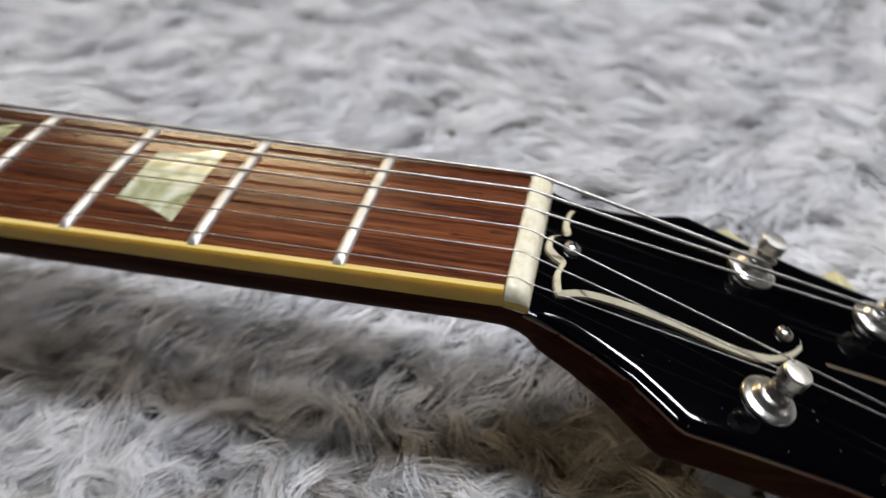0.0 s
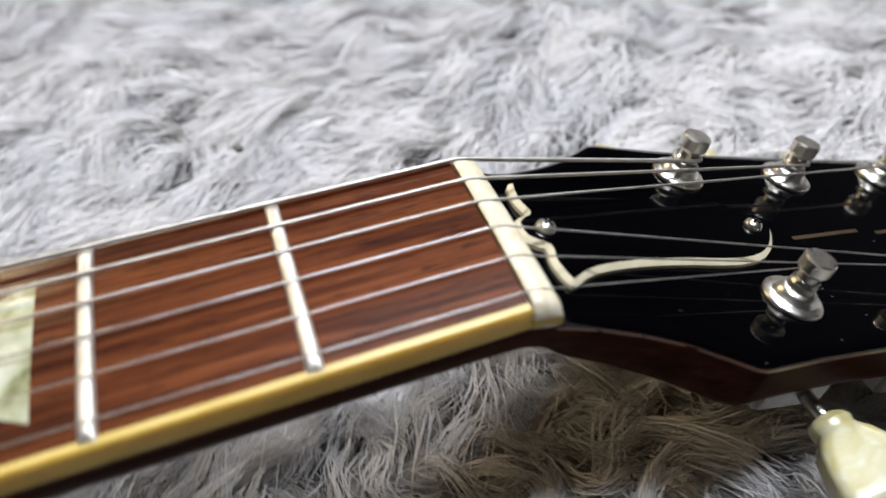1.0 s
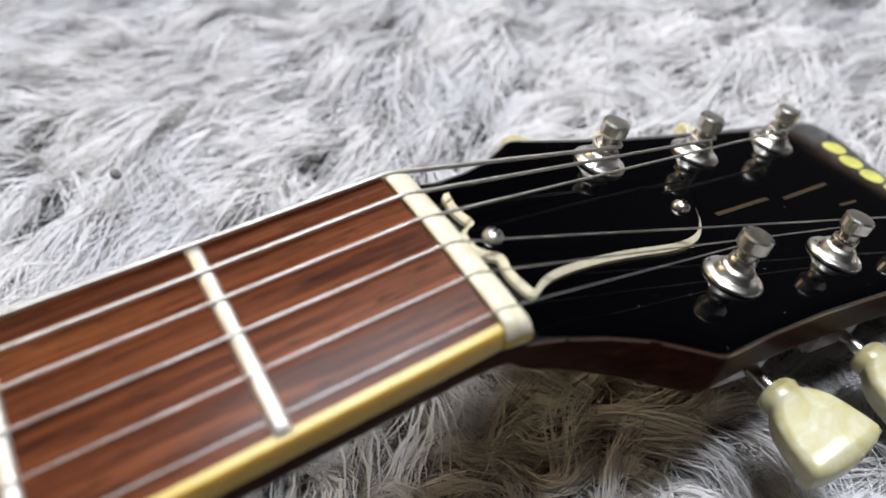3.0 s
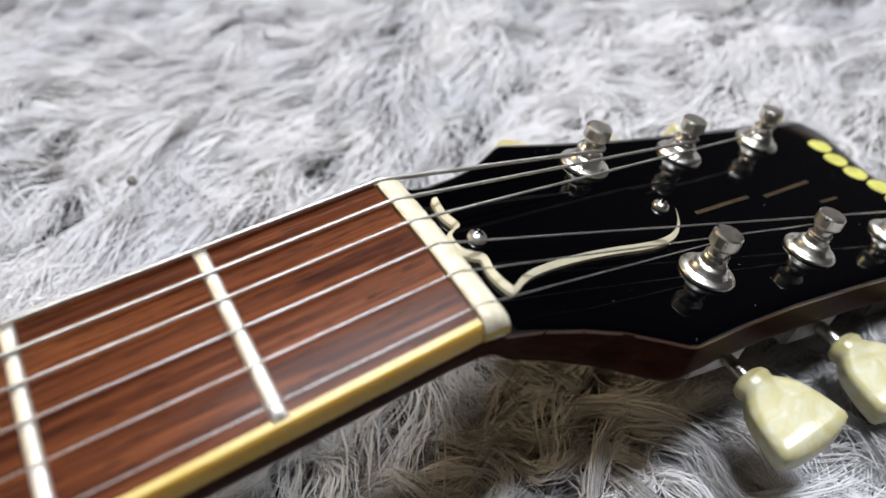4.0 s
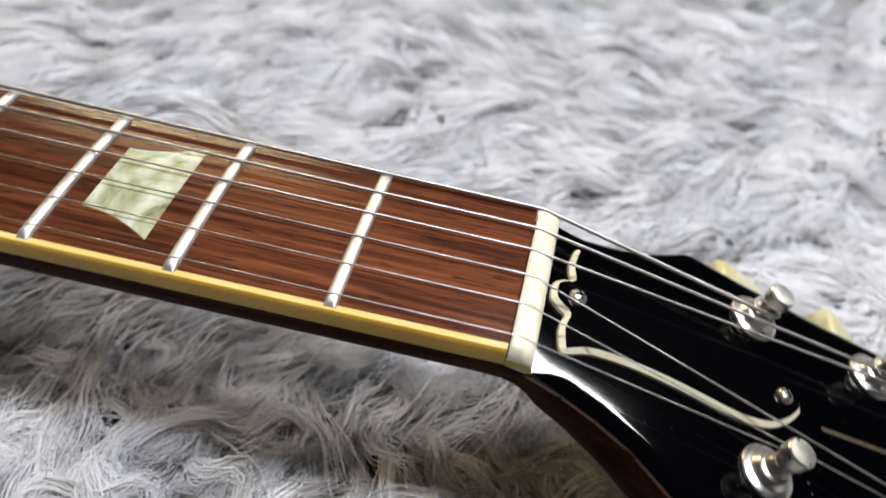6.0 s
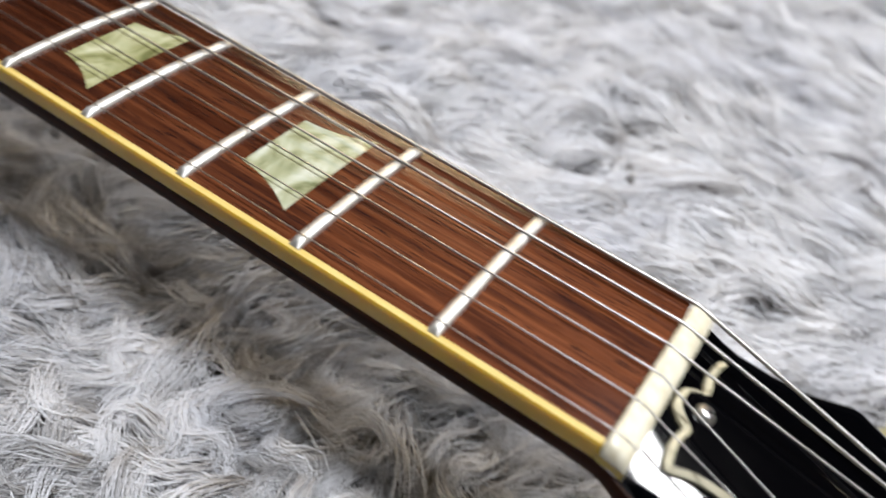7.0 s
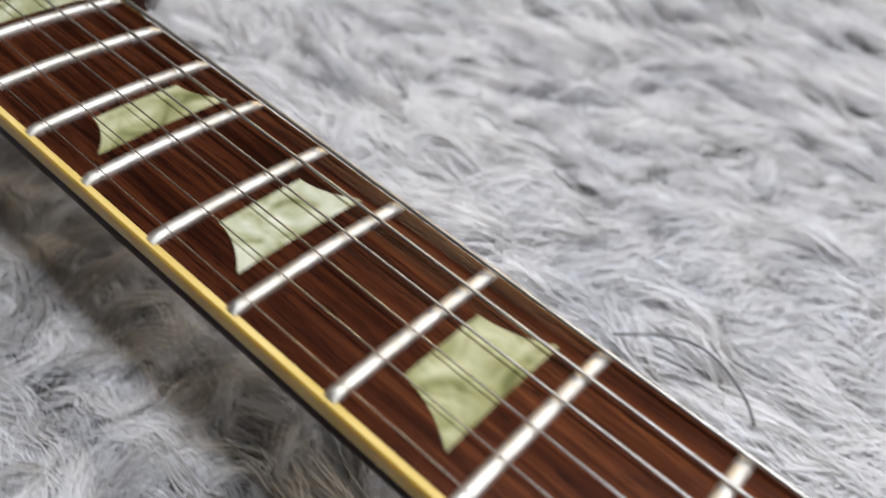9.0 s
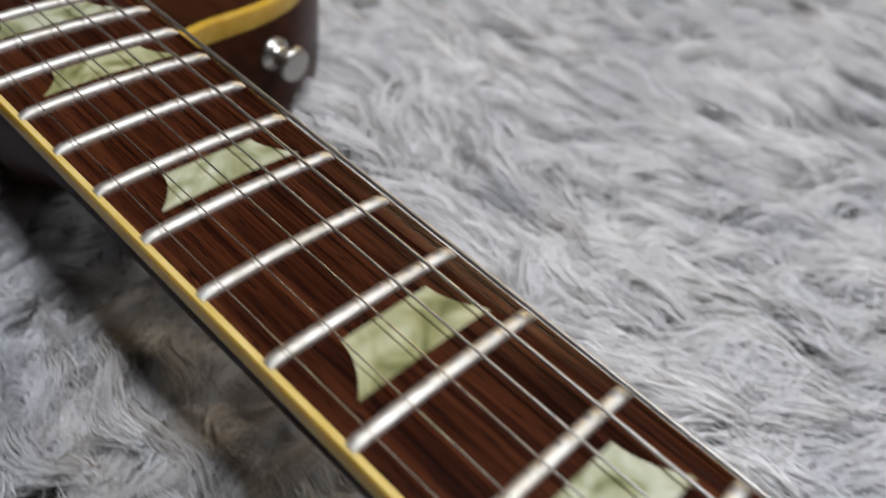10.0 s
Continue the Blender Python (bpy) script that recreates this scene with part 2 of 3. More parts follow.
# ---- the room ----
R = 4.6
for name, args in (("wall_north", (-R, R, R, R + 0.1, -0.01, CEILING)), ("wall_south", (-R, R, -R - 0.1, -R, -0.01, CEILING)),
                   ("wall_east", (R, R + 0.1, -R - 0.1, R + 0.1, -0.01, CEILING)), ("wall_west", (-R - 0.1, -R, -R - 0.1, R + 0.1, -0.01, CEILING))):
    tagged(part(name, box_bm(*args), WALLPAINT), "plain dark painted wall", "wall", kind="structure")
tagged(part("ceiling", box_bm(-R - 0.1, R + 0.1, -R - 0.1, R + 0.1, CEILING, CEILING + 0.1), CEILINGPAINT), "plain grey ceiling", "ceiling", kind="structure")
tagged(part("floor", box_bm(-R - 0.1, R + 0.1, -R - 0.1, R + 0.1, -0.11, -0.01), FLOORWOOD), "brown wooden floor under the rug", "floor", kind="structure")


def ceiling_light(x, y, length, width, tint, strength):
    lamp_ob = empty("ceiling_light", "white rectangular ceiling light, switched on", "ceiling light", group="ceiling lights")
    lamp_ob.location = (x, y, CEILING)
    part("housing", box_bm(-length / 2 - 0.02, length / 2 + 0.02, -width / 2 - 0.02, width / 2 + 0.02, -0.04, -0.001, 0.004), CEILINGPAINT, lamp_ob)
    data = bpy.data.lights.new("light", "AREA")
    data.shape, data.size, data.size_y, data.energy, data.color = "RECTANGLE", length, width, LAMP_WATTS * length * width / 0.36 * strength, tint
    li = new("light", data)
    li.parent, li.location = lamp_ob, (0, 0, -0.045)


for row in LAMPS:
    ceiling_light(*row)

# ---- the guitar: sizes in metres; x runs from the nut to the headstock, y to the bass side ----
ZB = 0.08                      # crown of the fingerboard
SCALE = 0.628
RADIUS = 0.305
ANGLE = radians(18.8)          # headstock pitch
SEAT = ZB - 0.0051             # underside of the fingerboard
HN = Vector((math.sin(ANGLE), 0, math.cos(ANGLE)))      # normal of the headstock face
HT = Vector((math.cos(ANGLE), 0, -math.sin(ANGLE)))     # along the headstock
FACE0 = Vector((0.0108, 0, 0.0747)) - 0.0018 * HN


def half_width(x):
    return 0.02065 + (0.0251 - 0.02065) * (-x / 0.314)


def fret_x(n):
    return -SCALE * (1 - 2 ** (-n / 12))


def crown(y, z=ZB):
    return z - y * y / (2 * RADIUS)


def on_face(u, v, w=0.0):
    """A point of the headstock: u along it from the nut, v across, w above the face."""
    return FACE0 + HT * (float(u) - 0.0108) + Vector((0, v, 0)) + HN * w


HEAD = Matrix(((HT.x, 0, HN.x, 0), (0, 1, 0, 0), (HT.z, 0, HN.z, 0), (0, 0, 0, 1)))


def head_frame(u, v, w=0.0):
    return Matrix.Translation(on_face(u, v, w)) @ HEAD


guitar = empty("electric_guitar", "dark sunburst electric guitar lying face up on a grey fur rug", "guitar")

# neck and headstock, one carved piece
HEAD_U = [0.0, 0.006, 0.013, 0.021, 0.029, 0.036, 0.0395, 0.0415, 0.044, 0.055, 0.075, 0.100, 0.130, 0.158, 0.161]
HEAD_W = [0.0207, 0.0209, 0.0219, 0.0240, 0.0270, 0.0313, 0.0336, 0.0343, 0.0342, 0.0333, 0.0323, 0.0324, 0.0330, 0.0340, 0.0335]


def section(origin, normal, w, depth, power, n=28):
    ring = []
    for i in range(n + 1):
        a = math.pi * i / n
        c, s = math.cos(a), math.sin(a)
        ring.append(origin + Vector((0, w * math.copysign(abs(c) ** (2 / power), c), 0)) - normal * depth * abs(s) ** (2 / power))
    return ring


rings = []
for x in np.linspace(-0.43, -0.006, 30):
    deep = table(x, [-0.43, -0.385, -0.36, -0.335, -0.20, 0.0], [0.055, 0.05, 0.032, 0.0185, 0.0170, 0.0150])
    rings.append(section(Vector((x, 0, SEAT)), Vector((0, 0, 1)), half_width(x) - 0.0002, deep, table(x, [-0.4, -0.33, 0], [3.0, 2.3, 2.2])))
for u in [0.0, 0.004, 0.008, 0.012, 0.016, 0.020, 0.024, 0.028, 0.032, 0.0355, 0.038, 0.040, 0.0415, 0.043, 0.046, 0.055, 0.075, 0.1, 0.13, 0.15, 0.158, 0.161]:
    k = min(max(u / 0.012, 0), 1)
    nrm = Vector((0, 0, 1)).lerp(HN, k).normalized()
    top = Vector((u, 0, SEAT)).lerp(on_face(u, 0, -0.0015), k)
    rings.append(section(top, nrm, table(u, HEAD_U, HEAD_W), table(u, [0, 0.012, 0.03, 0.05], [0.0152, 0.0148, 0.0135, 0.0122]),
                         table(u, [0, 0.01, 0.02, 0.032, 0.042], [2.2, 2.6, 3.6, 6.0, 9.0])))
neck = smooth_by_angle(part("neck", loft(rings), MAHOGANY, guitar, "dark brown lacquered mahogany neck and headstock"), 50)


def slab(outline, w0, w1, chamfer, place=on_face):
    """A thin plate from its outline, with a chamfered upper edge."""
    pts = [np.array(p) for p in outline]
    n = len(pts)
    inner = []
    for i in range(n):
        d = pts[(i + 1) % n] - pts[i - 1]
        d = d / (np.linalg.norm(d) + 1e-12)
        inner.append(pts[i] + chamfer * np.array((-d[1], d[0])))
    return [place(*p, w0) for p in pts], [place(*p, w1 - chamfer) for p in pts], [place(*p, w1) for p in inner]


half = [(u, -table(u, HEAD_U, HEAD_W)) for u in (0.0052, 0.009, 0.013, 0.017, 0.021, 0.025, 0.029, 0.0325, 0.036, 0.038, 0.0395, 0.0415, 0.044, 0.055, 0.075, 0.1, 0.13, 0.158)]
half += [(0.1630, -0.0325), (0.1655, -0.027), (0.1652, -0.021), (0.1632, -0.014), (0.1613, -0.008), (0.1600, -0.003)]
outline = half + [(u, -v) for u, v in reversed(half)]


def rounded_face(outline, reach, drop, steps=6):
    """The face plate: its long edges roll over softly, less so beside the nut."""
    rings = [[on_face(u, v, -0.0015) for u, v in outline]]
    for k in range(steps + 1):
        a = math.pi / 2 * k / steps
        ring = []
        for i, p in enumerate(outline):
            d = np.array(outline[(i + 1) % len(outline)]) - np.array(outline[i - 1])
            d = d / (np.linalg.norm(d) + 1e-12)
            soft = table(p[0], [0.0052, 0.012], [0.1, 1.0])
            q = np.array(p) + reach * soft * (1 - math.cos(a)) * np.array((-d[1], d[0]))
            ring.append(on_face(q[0], q[1], -drop * soft * (1 - math.sin(a))))
        rings.append(ring)
    return loft(rings)


veneer = smooth_by_angle(part("headstock_face", rounded_face(outline, 0.0042, 0.0013), BLACK, neck, "glossy black headstock face"), 50)

AMBER = mat_plain("amber_lacquer_edge", (0.10, 0.030, 0.006), 0.3, 0.35, 120)
part("edge_line", loft([[on_face(u, v * 1.003, w) for u, v in outline] for w in (-0.0020, -0.0014)]), AMBER, neck, "thin amber line under the black face")

# fingerboard, its bindings, frets and inlays
BOARD_END = -0.458


EDGE = {-1: (0.0017, 0.0), 1: (0.0006, 0.0004)}      # treble and bass side: width of the binding's top, wear of its edge


def board_ring(x, n=20):
    y0, y1 = -(half_width(x) - EDGE[-1][0]), half_width(x) - EDGE[1][0]
    ys = [mix(y0, y1, i / n) for i in range(n + 1)]
    return [Vector((x, y, crown(y))) for y in ys] + [Vector((x, y1, SEAT)), Vector((x, y0, SEAT))]


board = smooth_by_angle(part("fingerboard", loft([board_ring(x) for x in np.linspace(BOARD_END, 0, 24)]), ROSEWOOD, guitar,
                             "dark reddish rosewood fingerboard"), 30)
for s in (-1, 1):
    rr = []
    for x in np.linspace(BOARD_END, 0, 24):
        w, i = half_width(x) - EDGE[s][1], half_width(x) - EDGE[s][0]
        rr.append([Vector((x, s * i, crown(i) + 0.00002)), Vector((x, s * max(w - 0.0004, i + 0.00005), crown(w) + 0.00002)), Vector((x, s * (w - 0.0002), crown(w) - 0.0003)),
                   Vector((x, s * w, crown(w) - 0.0012)), Vector((x, s * w, SEAT)), Vector((x, s * i, SEAT))])
    strip = smooth_by_angle(part("binding", loft(rr), (BINDING, BINDING_TOP), board, "aged cream-yellow plastic binding"), 40)
    # the paler glare colour goes on the treble strip's upward faces only
    for p in strip.data.polygons:
        p.material_index = 1 if s < 0 and p.normal.z > 0.8 else 0


def fret(n):
    x, w = fret_x(n), half_width(fret_x(n)) - 0.0010
    rr = []
    for y in np.linspace(-w, w, 27):
        e = min((w - abs(y)) / 0.0014, 1)
        h = 0.0012 * (0.25 + 0.75 * math.sqrt(max(1 - (1 - e) ** 2, 0)))
        ring = []
        for i in range(9):
            a = math.pi * i / 8
            ring.append(Vector((x + 0.0014 * math.cos(a), y, crown(y) - 0.0002 + (h + 0.0002) * math.sin(a) ** 0.55)))
        rr.append(ring)
    smooth_by_angle(part("fret", loft(rr), FRETWIRE, board), 60)


for n in range(1, 23):
    fret(n)


def inlay(n):
    a, b = fret_x(n - 1), fret_x(n)
    x0, x1 = a + 0.26 * (b - a), b - 0.2 * (b - a)
    wide = 0.0153 * half_width(x0) / half_width(-0.077)
    slim = 0.0100 * half_width(x1) / half_width(-0.094)
    rows, m = [], 14
    bm = bmesh.new()
    for i in range(m + 1):
        s = i / m
        x, w = mix(x1, x0, s), mix(slim, wide, s ** 1.9)
        rows.append([bm.verts.new((x, 0.0008 + w * (2 * j / 8 - 1), crown(0.0008 + w * (2 * j / 8 - 1)) + 0.00006)) for j in range(9)])
    for p, q in zip(rows, rows[1:]):
        for j in range(8):
            bm.faces.new((p[j], q[j], q[j + 1], p[j + 1]))
    rim = bmesh.ops.extrude_face_region(bm, geom=bm.faces[:])
    bmesh.ops.translate(bm, verts=[v for v in rim["geom"] if isinstance(v, bmesh.types.BMVert)], vec=(0, 0, -0.0008))
    bmesh.ops.recalc_face_normals(bm, faces=bm.faces[:])
    smooth_by_angle(part("inlay", bm, PEARL, board, "pale green pearloid crown-shaped inlay"), 40)


for n in (3, 5, 7, 9, 12, 15, 17, 19, 21):
    inlay(n)

# nut with its six slots
STRING_Y = [-0.0174, -0.0095, -0.0018, 0.0056, 0.0125, 0.0193]
BRIDGE_Y = [-0.0233, -0.0137, -0.0033, 0.0060, 0.0165, 0.0268]
GAUGE = [0.00025, 0.00033, 0.00043, 0.00060, 0.00080, 0.00102]
ys = sorted(set([round(v, 6) for v in np.linspace(-0.0209, 0.0209, 61)] + [round(y + d * (g / 2 + 0.0001), 6) for y, g in zip(STRING_Y, GAUGE) for d in (-1.02, -1, 0, 1, 1.02)]))
rr = []
for y in ys:
    edge = min((0.0209 - abs(y)) / 0.0022, 1)
    top = crown(y) + 0.0010 - 0.0020 * (1 - math.sqrt(max(1 - (1 - edge) ** 2, 0)))
    for sy, g in zip(STRING_Y, GAUGE):
        if abs(y - sy) <= g / 2 + 0.0001:
            top -= 0.45 * g
    rr.append([Vector((0.0003, y, SEAT)), Vector((0.0003, y, top - 0.0003)), Vector((0.0008, y, top)), Vector((0.0026, y, top - 0.0003)),
               Vector((0.0046, y, top - 0.0012)), Vector((0.0053, y, top - 0.0022)), Vector((0.0054, y, SEAT - 0.0012))])
nut = smooth_by_angle(part("nut", loft(rr), BONE, guitar, "off-white worn bone nut"), 35)
for s in (-1, 1):
    rr = [[Vector((x, s * 0.0204, SEAT - drop)), Vector((x, s * 0.0204, crown(0.02) - 0.0021 - drop)), Vector((x, s * 0.02095, crown(0.02) - 0.0024 - drop)),
           Vector((x, s * 0.02095, SEAT - drop))] for x, drop in ((0.0001, 0.0), (0.0030, 0.0003), (0.0053, 0.0009))]
    part("binding", loft(rr), BINDING, nut, "yellowed binding end beside the nut")

# cover plate of the truss rod: black plastic with a bevelled cream edge
cover_half = [(0.0064, 0.0), (0.0068, -0.0024), (0.0088, -0.0042), (0.0103, -0.0050), (0.0097, -0.0075), (0.0096, -0.0105), (0.0110, -0.0148),
              (0.0155, -0.0126), (0.0205, -0.0112), (0.0290, -0.0103), (0.0390, -0.0102), (0.0490, -0.0107), (0.0555, -0.0104),
              (0.0607, -0.0090), (0.0645, -0.0066), (0.0668, -0.0044), (0.0682, -0.0026), (0.0692, -0.0012)]
cover_half = curve_through(cover_half, 3, False)
cover_outline = [(u, v + 0.0010) for u, v in cover_half] + [(u, -v + 0.0010) for u, v in reversed(cover_half[1:])]
low, mid, high = slab(cover_outline, 0.0, 0.0018, 0.0010)
bm = bmesh.new()
vs = [[bm.verts.new(p) for p in r] for r in (low, mid, high)]
for a, b in zip(vs, vs[1:]):
    for i in range(len(a)):
        bm.faces.new((a[i], a[(i + 1) % len(a)], b[(i + 1) % len(a)], b[i])).material_index = 1
bm.faces.new(vs[-1])
bmesh.ops.recalc_face_normals(bm, faces=bm.faces[:])
cover = part("truss_rod_cover", bm, (COVER_BLACK, COVER_CREAM), guitar, "black bell-shaped plastic cover with cream bevelled edge")


def screw(u, v):
    m = head_frame(u, v, 0.0018)
    head = part("screw", turned([(0.0019, -0.001), (0.0020, 0.0002), (0.0018, 0.0009), (0.0012, 0.0014), (0.0006, 0.0016), (0.0002, 0.00165)], m, 20), NICKEL, cover, "nickel cross-head screw", True)
    for a in (25, 115):
        bm = box_bm(-0.0011, 0.0011, -0.00018, 0.00018, 0.0012, 0.00172)
        bmesh.ops.transform(bm, matrix=m @ pose(0, 0, 0, 0, 0, a), verts=bm.verts[:])
        part("slot", bm, COVER_BLACK, head)


screw(0.0121, 0.0009)
screw(0.0641, 0.0011)

# tuning machines
POSTS = [(0.0594, -0.0191), (0.0958, -0.0200), (0.1310, -0.0217), (0.1286, 0.0235), (0.0928, 0.0218), (0.0586, 0.0219)]


def tuner(u, v, spin):
    s = math.copysign(1, v)
    ob = empty("tuning_machine", "vintage nickel tuning machine with a pale keystone key", "")
    ob.parent = guitar
    m = head_frame(u, v)
    part("bushing", turned([(0.0061, 0.0), (0.0062, 0.0005), (0.0059, 0.0009), (0.0047, 0.0011), (0.0043, 0.0013), (0.0039, 0.0025), (0.0032, 0.0032), (0.001, 0.0033)], m), NICKEL, ob, smooth=True)
    part("post", turned([(0.0027, 0.0), (0.0027, 0.0045), (0.0021, 0.0055), (0.0021, 0.0068), (0.0029, 0.0076), (0.0032, 0.0080), (0.0032, 0.0104), (0.0029, 0.0108), (0.001, 0.0109)], m, 24), NICKEL, ob)
    base = head_frame(u + 0.0085, 0.0, -0.0182)
    hb = box_bm(-0.013, 0.006, 0.0155 if s > 0 else -0.0295, 0.0295 if s > 0 else -0.0155, -0.0035, 0.0042, 0.001)
    bmesh.ops.transform(hb, matrix=base, verts=hb.verts[:])
    part("housing", hb, DULL_NICKEL, ob, "nickel gear housing")
    shaft = [base @ Vector((0, s * y, 0.0)) for y in (0.028, 0.033, 0.0335, 0.038)]
    part("shaft", tube(shaft, 0.0016, 12), NICKEL, ob, smooth=True)
    key = [(0.0352, 0.0030), (0.0357, 0.0041), (0.0370, 0.0045), (0.0384, 0.0041), (0.0391, 0.0043), (0.0408, 0.0058), (0.0432, 0.0070),
           (0.0465, 0.0079), (0.0500, 0.0086), (0.0528, 0.0089), (0.0539, 0.0086), (0.0548, 0.0066), (0.0554, 0.0035)]
    rr = []
    for y, w in key:
        thick = table(y, [0.0352, 0.0370, 0.0384, 0.042, 0.0535, 0.0554], [0.0028, 0.0042, 0.0038, 0.0038, 0.0045, 0.0026])
        ring = []
        for i in range(24):
            a = 2 * math.pi * i / 24
            c, q = math.cos(a), math.sin(a)
            p = table(y, [0.038, 0.043], [2.2, 5.5])
            ring.append(base @ (Matrix.Rotation(radians(spin), 4, "Y") @ Vector((w * math.copysign(abs(c) ** (2 / p), c), s * y, thick * math.copysign(abs(q) ** (2 / p), q)))))
        rr.append(ring)
    smooth_by_angle(part("key", loft(rr), KEYPLASTIC, ob, "pale yellow-green pearloid key"), 48)


for (u, v), spin in zip(POSTS, (-27, -27, -10, 20, 25, 12)):
    tuner(u, v, spin)

# strings, from the bridge over the nut to their posts
for i in range(6):
    u, v = POSTS[i]
    g, y0, y1 = GAUGE[i], STRING_Y[i], BRIDGE_Y[i]
    top = crown(y0) + 0.0010 + 0.06 * g
    reach = 0.0024 + g / 2
    s = math.copysign(1, v)
    post = on_face(u, v, 0.0060)
    side = Vector((0, -s * reach, 0)) if abs(v) > 0 else Vector()
    pts = [(-SCALE, y1, crown(y1) + 0.0056), (-0.30, mix(y0, y1, 0.30 / SCALE), mix(top, crown(y1) + 0.0056, 0.30 / SCALE)), (-0.001, y0, top), (0.0008, y0, top - 0.00002), (0.0030, y0 + 0.0, top - 0.0006)]
    end = post + side
    a0 = Vector(pts[-1])
    pts += [tuple(a0.lerp(end, t)) for t in (0.25, 0.5, 0.75, 1.0)]
    for k in range(1, 34):
        a = k * 0.42
        off = Vector((math.sin(a) * reach, -s * math.cos(a) * reach, 0))
        pts.append(tuple(post + HEAD.to_3x3() @ Vector((off.x, off.y, -0.00034 * k * min(g / 0.0006, 1.0) * 0.4))))
    part("string", tube(pts, g / 2, 10), WOUND if i > 2 else PLAIN_STEEL, guitar, "wound steel string" if i > 2 else "thin plain steel string", True)

# printed marks on the headstock face, as plain bars
bars = [(0.0755, -0.0010, 0.0985, 0.0015, 0.0011), (0.1040, 0.0005, 0.1275, 0.0035, 0.0011), (0.1215, -0.0052, 0.1300, -0.0047, 0.0008)]
for u0, v0, u1, v1, wd in bars:
    d = np.array((u1 - u0, v1 - v0))
    nn = np.array((-d[1], d[0])) / np.linalg.norm(d) * wd / 2
    c = [np.array((u0, v0)) - nn, np.array((u1, v1)) - nn, np.array((u1, v1)) + nn, np.array((u0, v0)) + nn]
    part("printed_mark", loft([[on_face(*p, -0.0002) for p in c], [on_face(*p, 0.00004) for p in c]]), GOLD, veneer, "faded gold printed bar")
for i in range(6):
    v = 0.0180 - 0.0072 * i
    u = 0.1528 + 0.0012 * math.cos(2.1 * i)
    blob = [(u - 0.0042, v - 0.0012), (u - 0.0012, v - 0.0034), (u + 0.0036, v - 0.0020), (u + 0.0044, v + 0.0012), (u + 0.0012, v + 0.0033), (u - 0.0034, v + 0.0022)]
    part("logo_shape", loft(slab(curve_through(blob, 4), -0.0002, 0.00006, 0.00003)), LOGO, veneer, "plain yellow pearl inlaid shape")

# body
BODY = [(-0.388, 0.026), (-0.386, 0.050), (-0.388, 0.074), (-0.397, 0.094), (-0.418, 0.117), (-0.450, 0.135), (-0.490, 0.139), (-0.530, 0.128), (-0.565, 0.121), (-0.605, 0.128),
        (-0.650, 0.150), (-0.700, 0.164), (-0.750, 0.157), (-0.790, 0.124), (-0.811, 0.070), (-0.816, 0.0), (-0.811, -0.070), (-0.790, -0.124), (-0.750, -0.157), (-0.700, -0.164),
        (-0.650, -0.150), (-0.605, -0.128), (-0.565, -0.118), (-0.520, -0.117), (-0.480, -0.119), (-0.445, -0.113), (-0.422, -0.099), (-0.414, -0.084), (-0.424, -0.071),
        (-0.452, -0.058), (-0.470, -0.044), (-0.470, -0.028), (-0.430, -0.0255)]
edge = curve_through(BODY, 6)
RIM = 0.065
mid_b = np.array((-0.60, 0.0))


def body_ring(inset, z):
    out = []
    for i, p in enumerate(edge):
        d = np.array(edge[(i + 1) % len(edge)]) - np.array(edge[i - 1])
        d = d / np.linalg.norm(d)
        q = np.array(p) + inset * np.array((-d[1], d[0]))
        out.append(Vector((q[0], q[1], z)))
    return out


body = smooth_by_angle(part("body", loft([body_ring(0.006, 0.010), body_ring(0.002, 0.0115), body_ring(0.0, 0.015), body_ring(0.0, RIM - 0.0075)]), SUNBURST, guitar, "dark brown glossy mahogany body"), 40)
smooth_by_angle(part("body_binding", loft([body_ring(0.0001, RIM - 0.0075), body_ring(-0.0001, RIM - 0.007), body_ring(-0.0001, RIM - 0.0008), body_ring(0.0008, RIM), body_ring(0.002, RIM)]), BINDING, body, "cream-yellow plastic body binding"), 40)
top_rings = [body_ring(0.0018, RIM - 0.001), body_ring(0.002, RIM)]
for k, dz in ((0.15, 0.0005), (0.4, 0.004), (0.7, 0.0075), (0.95, 0.0085)):
    top_rings.append([Vector((mix(p.x, mid_b[0], k), mix(p.y, mid_b[1], k), RIM + dz)) for p in body_ring(0.002, RIM)])
smooth_by_angle(part("top", loft(top_rings), SUNBURST, body, "dark sunburst carved top"), 40)
bt = Matrix.Translation((-0.3868, 0.0730, 0.0450)) @ Vector((0.985, 0.17, 0)).to_track_quat("Z", "Y").to_matrix().to_4x4() @ Matrix.Scale(0.88, 4)
part("strap_button", turned([(0.0068, -0.002), (0.0070, 0.0006), (0.0048, 0.0016), (0.0036, 0.0035), (0.0038, 0.0062), (0.0066, 0.0092), (0.0072, 0.0104), (0.0070, 0.0116), (0.0050, 0.0124), (0.002, 0.0126)], bt), CHROME, guitar, "chrome strap button", True)

# ---- the rug ----
rug = empty("fur_rug", "fluffy light grey long-pile faux fur rug", "rug")
part("backing", box_bm(-1.15, 0.75, -0.75, 1.15, -0.009, 0.0, 0.003), BACKING, rug, "grey woven rug backing")


def waves(x, y, rows):
    return sum(a * np.sin(kx * x + ky * y + ph) for a, kx, ky, ph in rows)


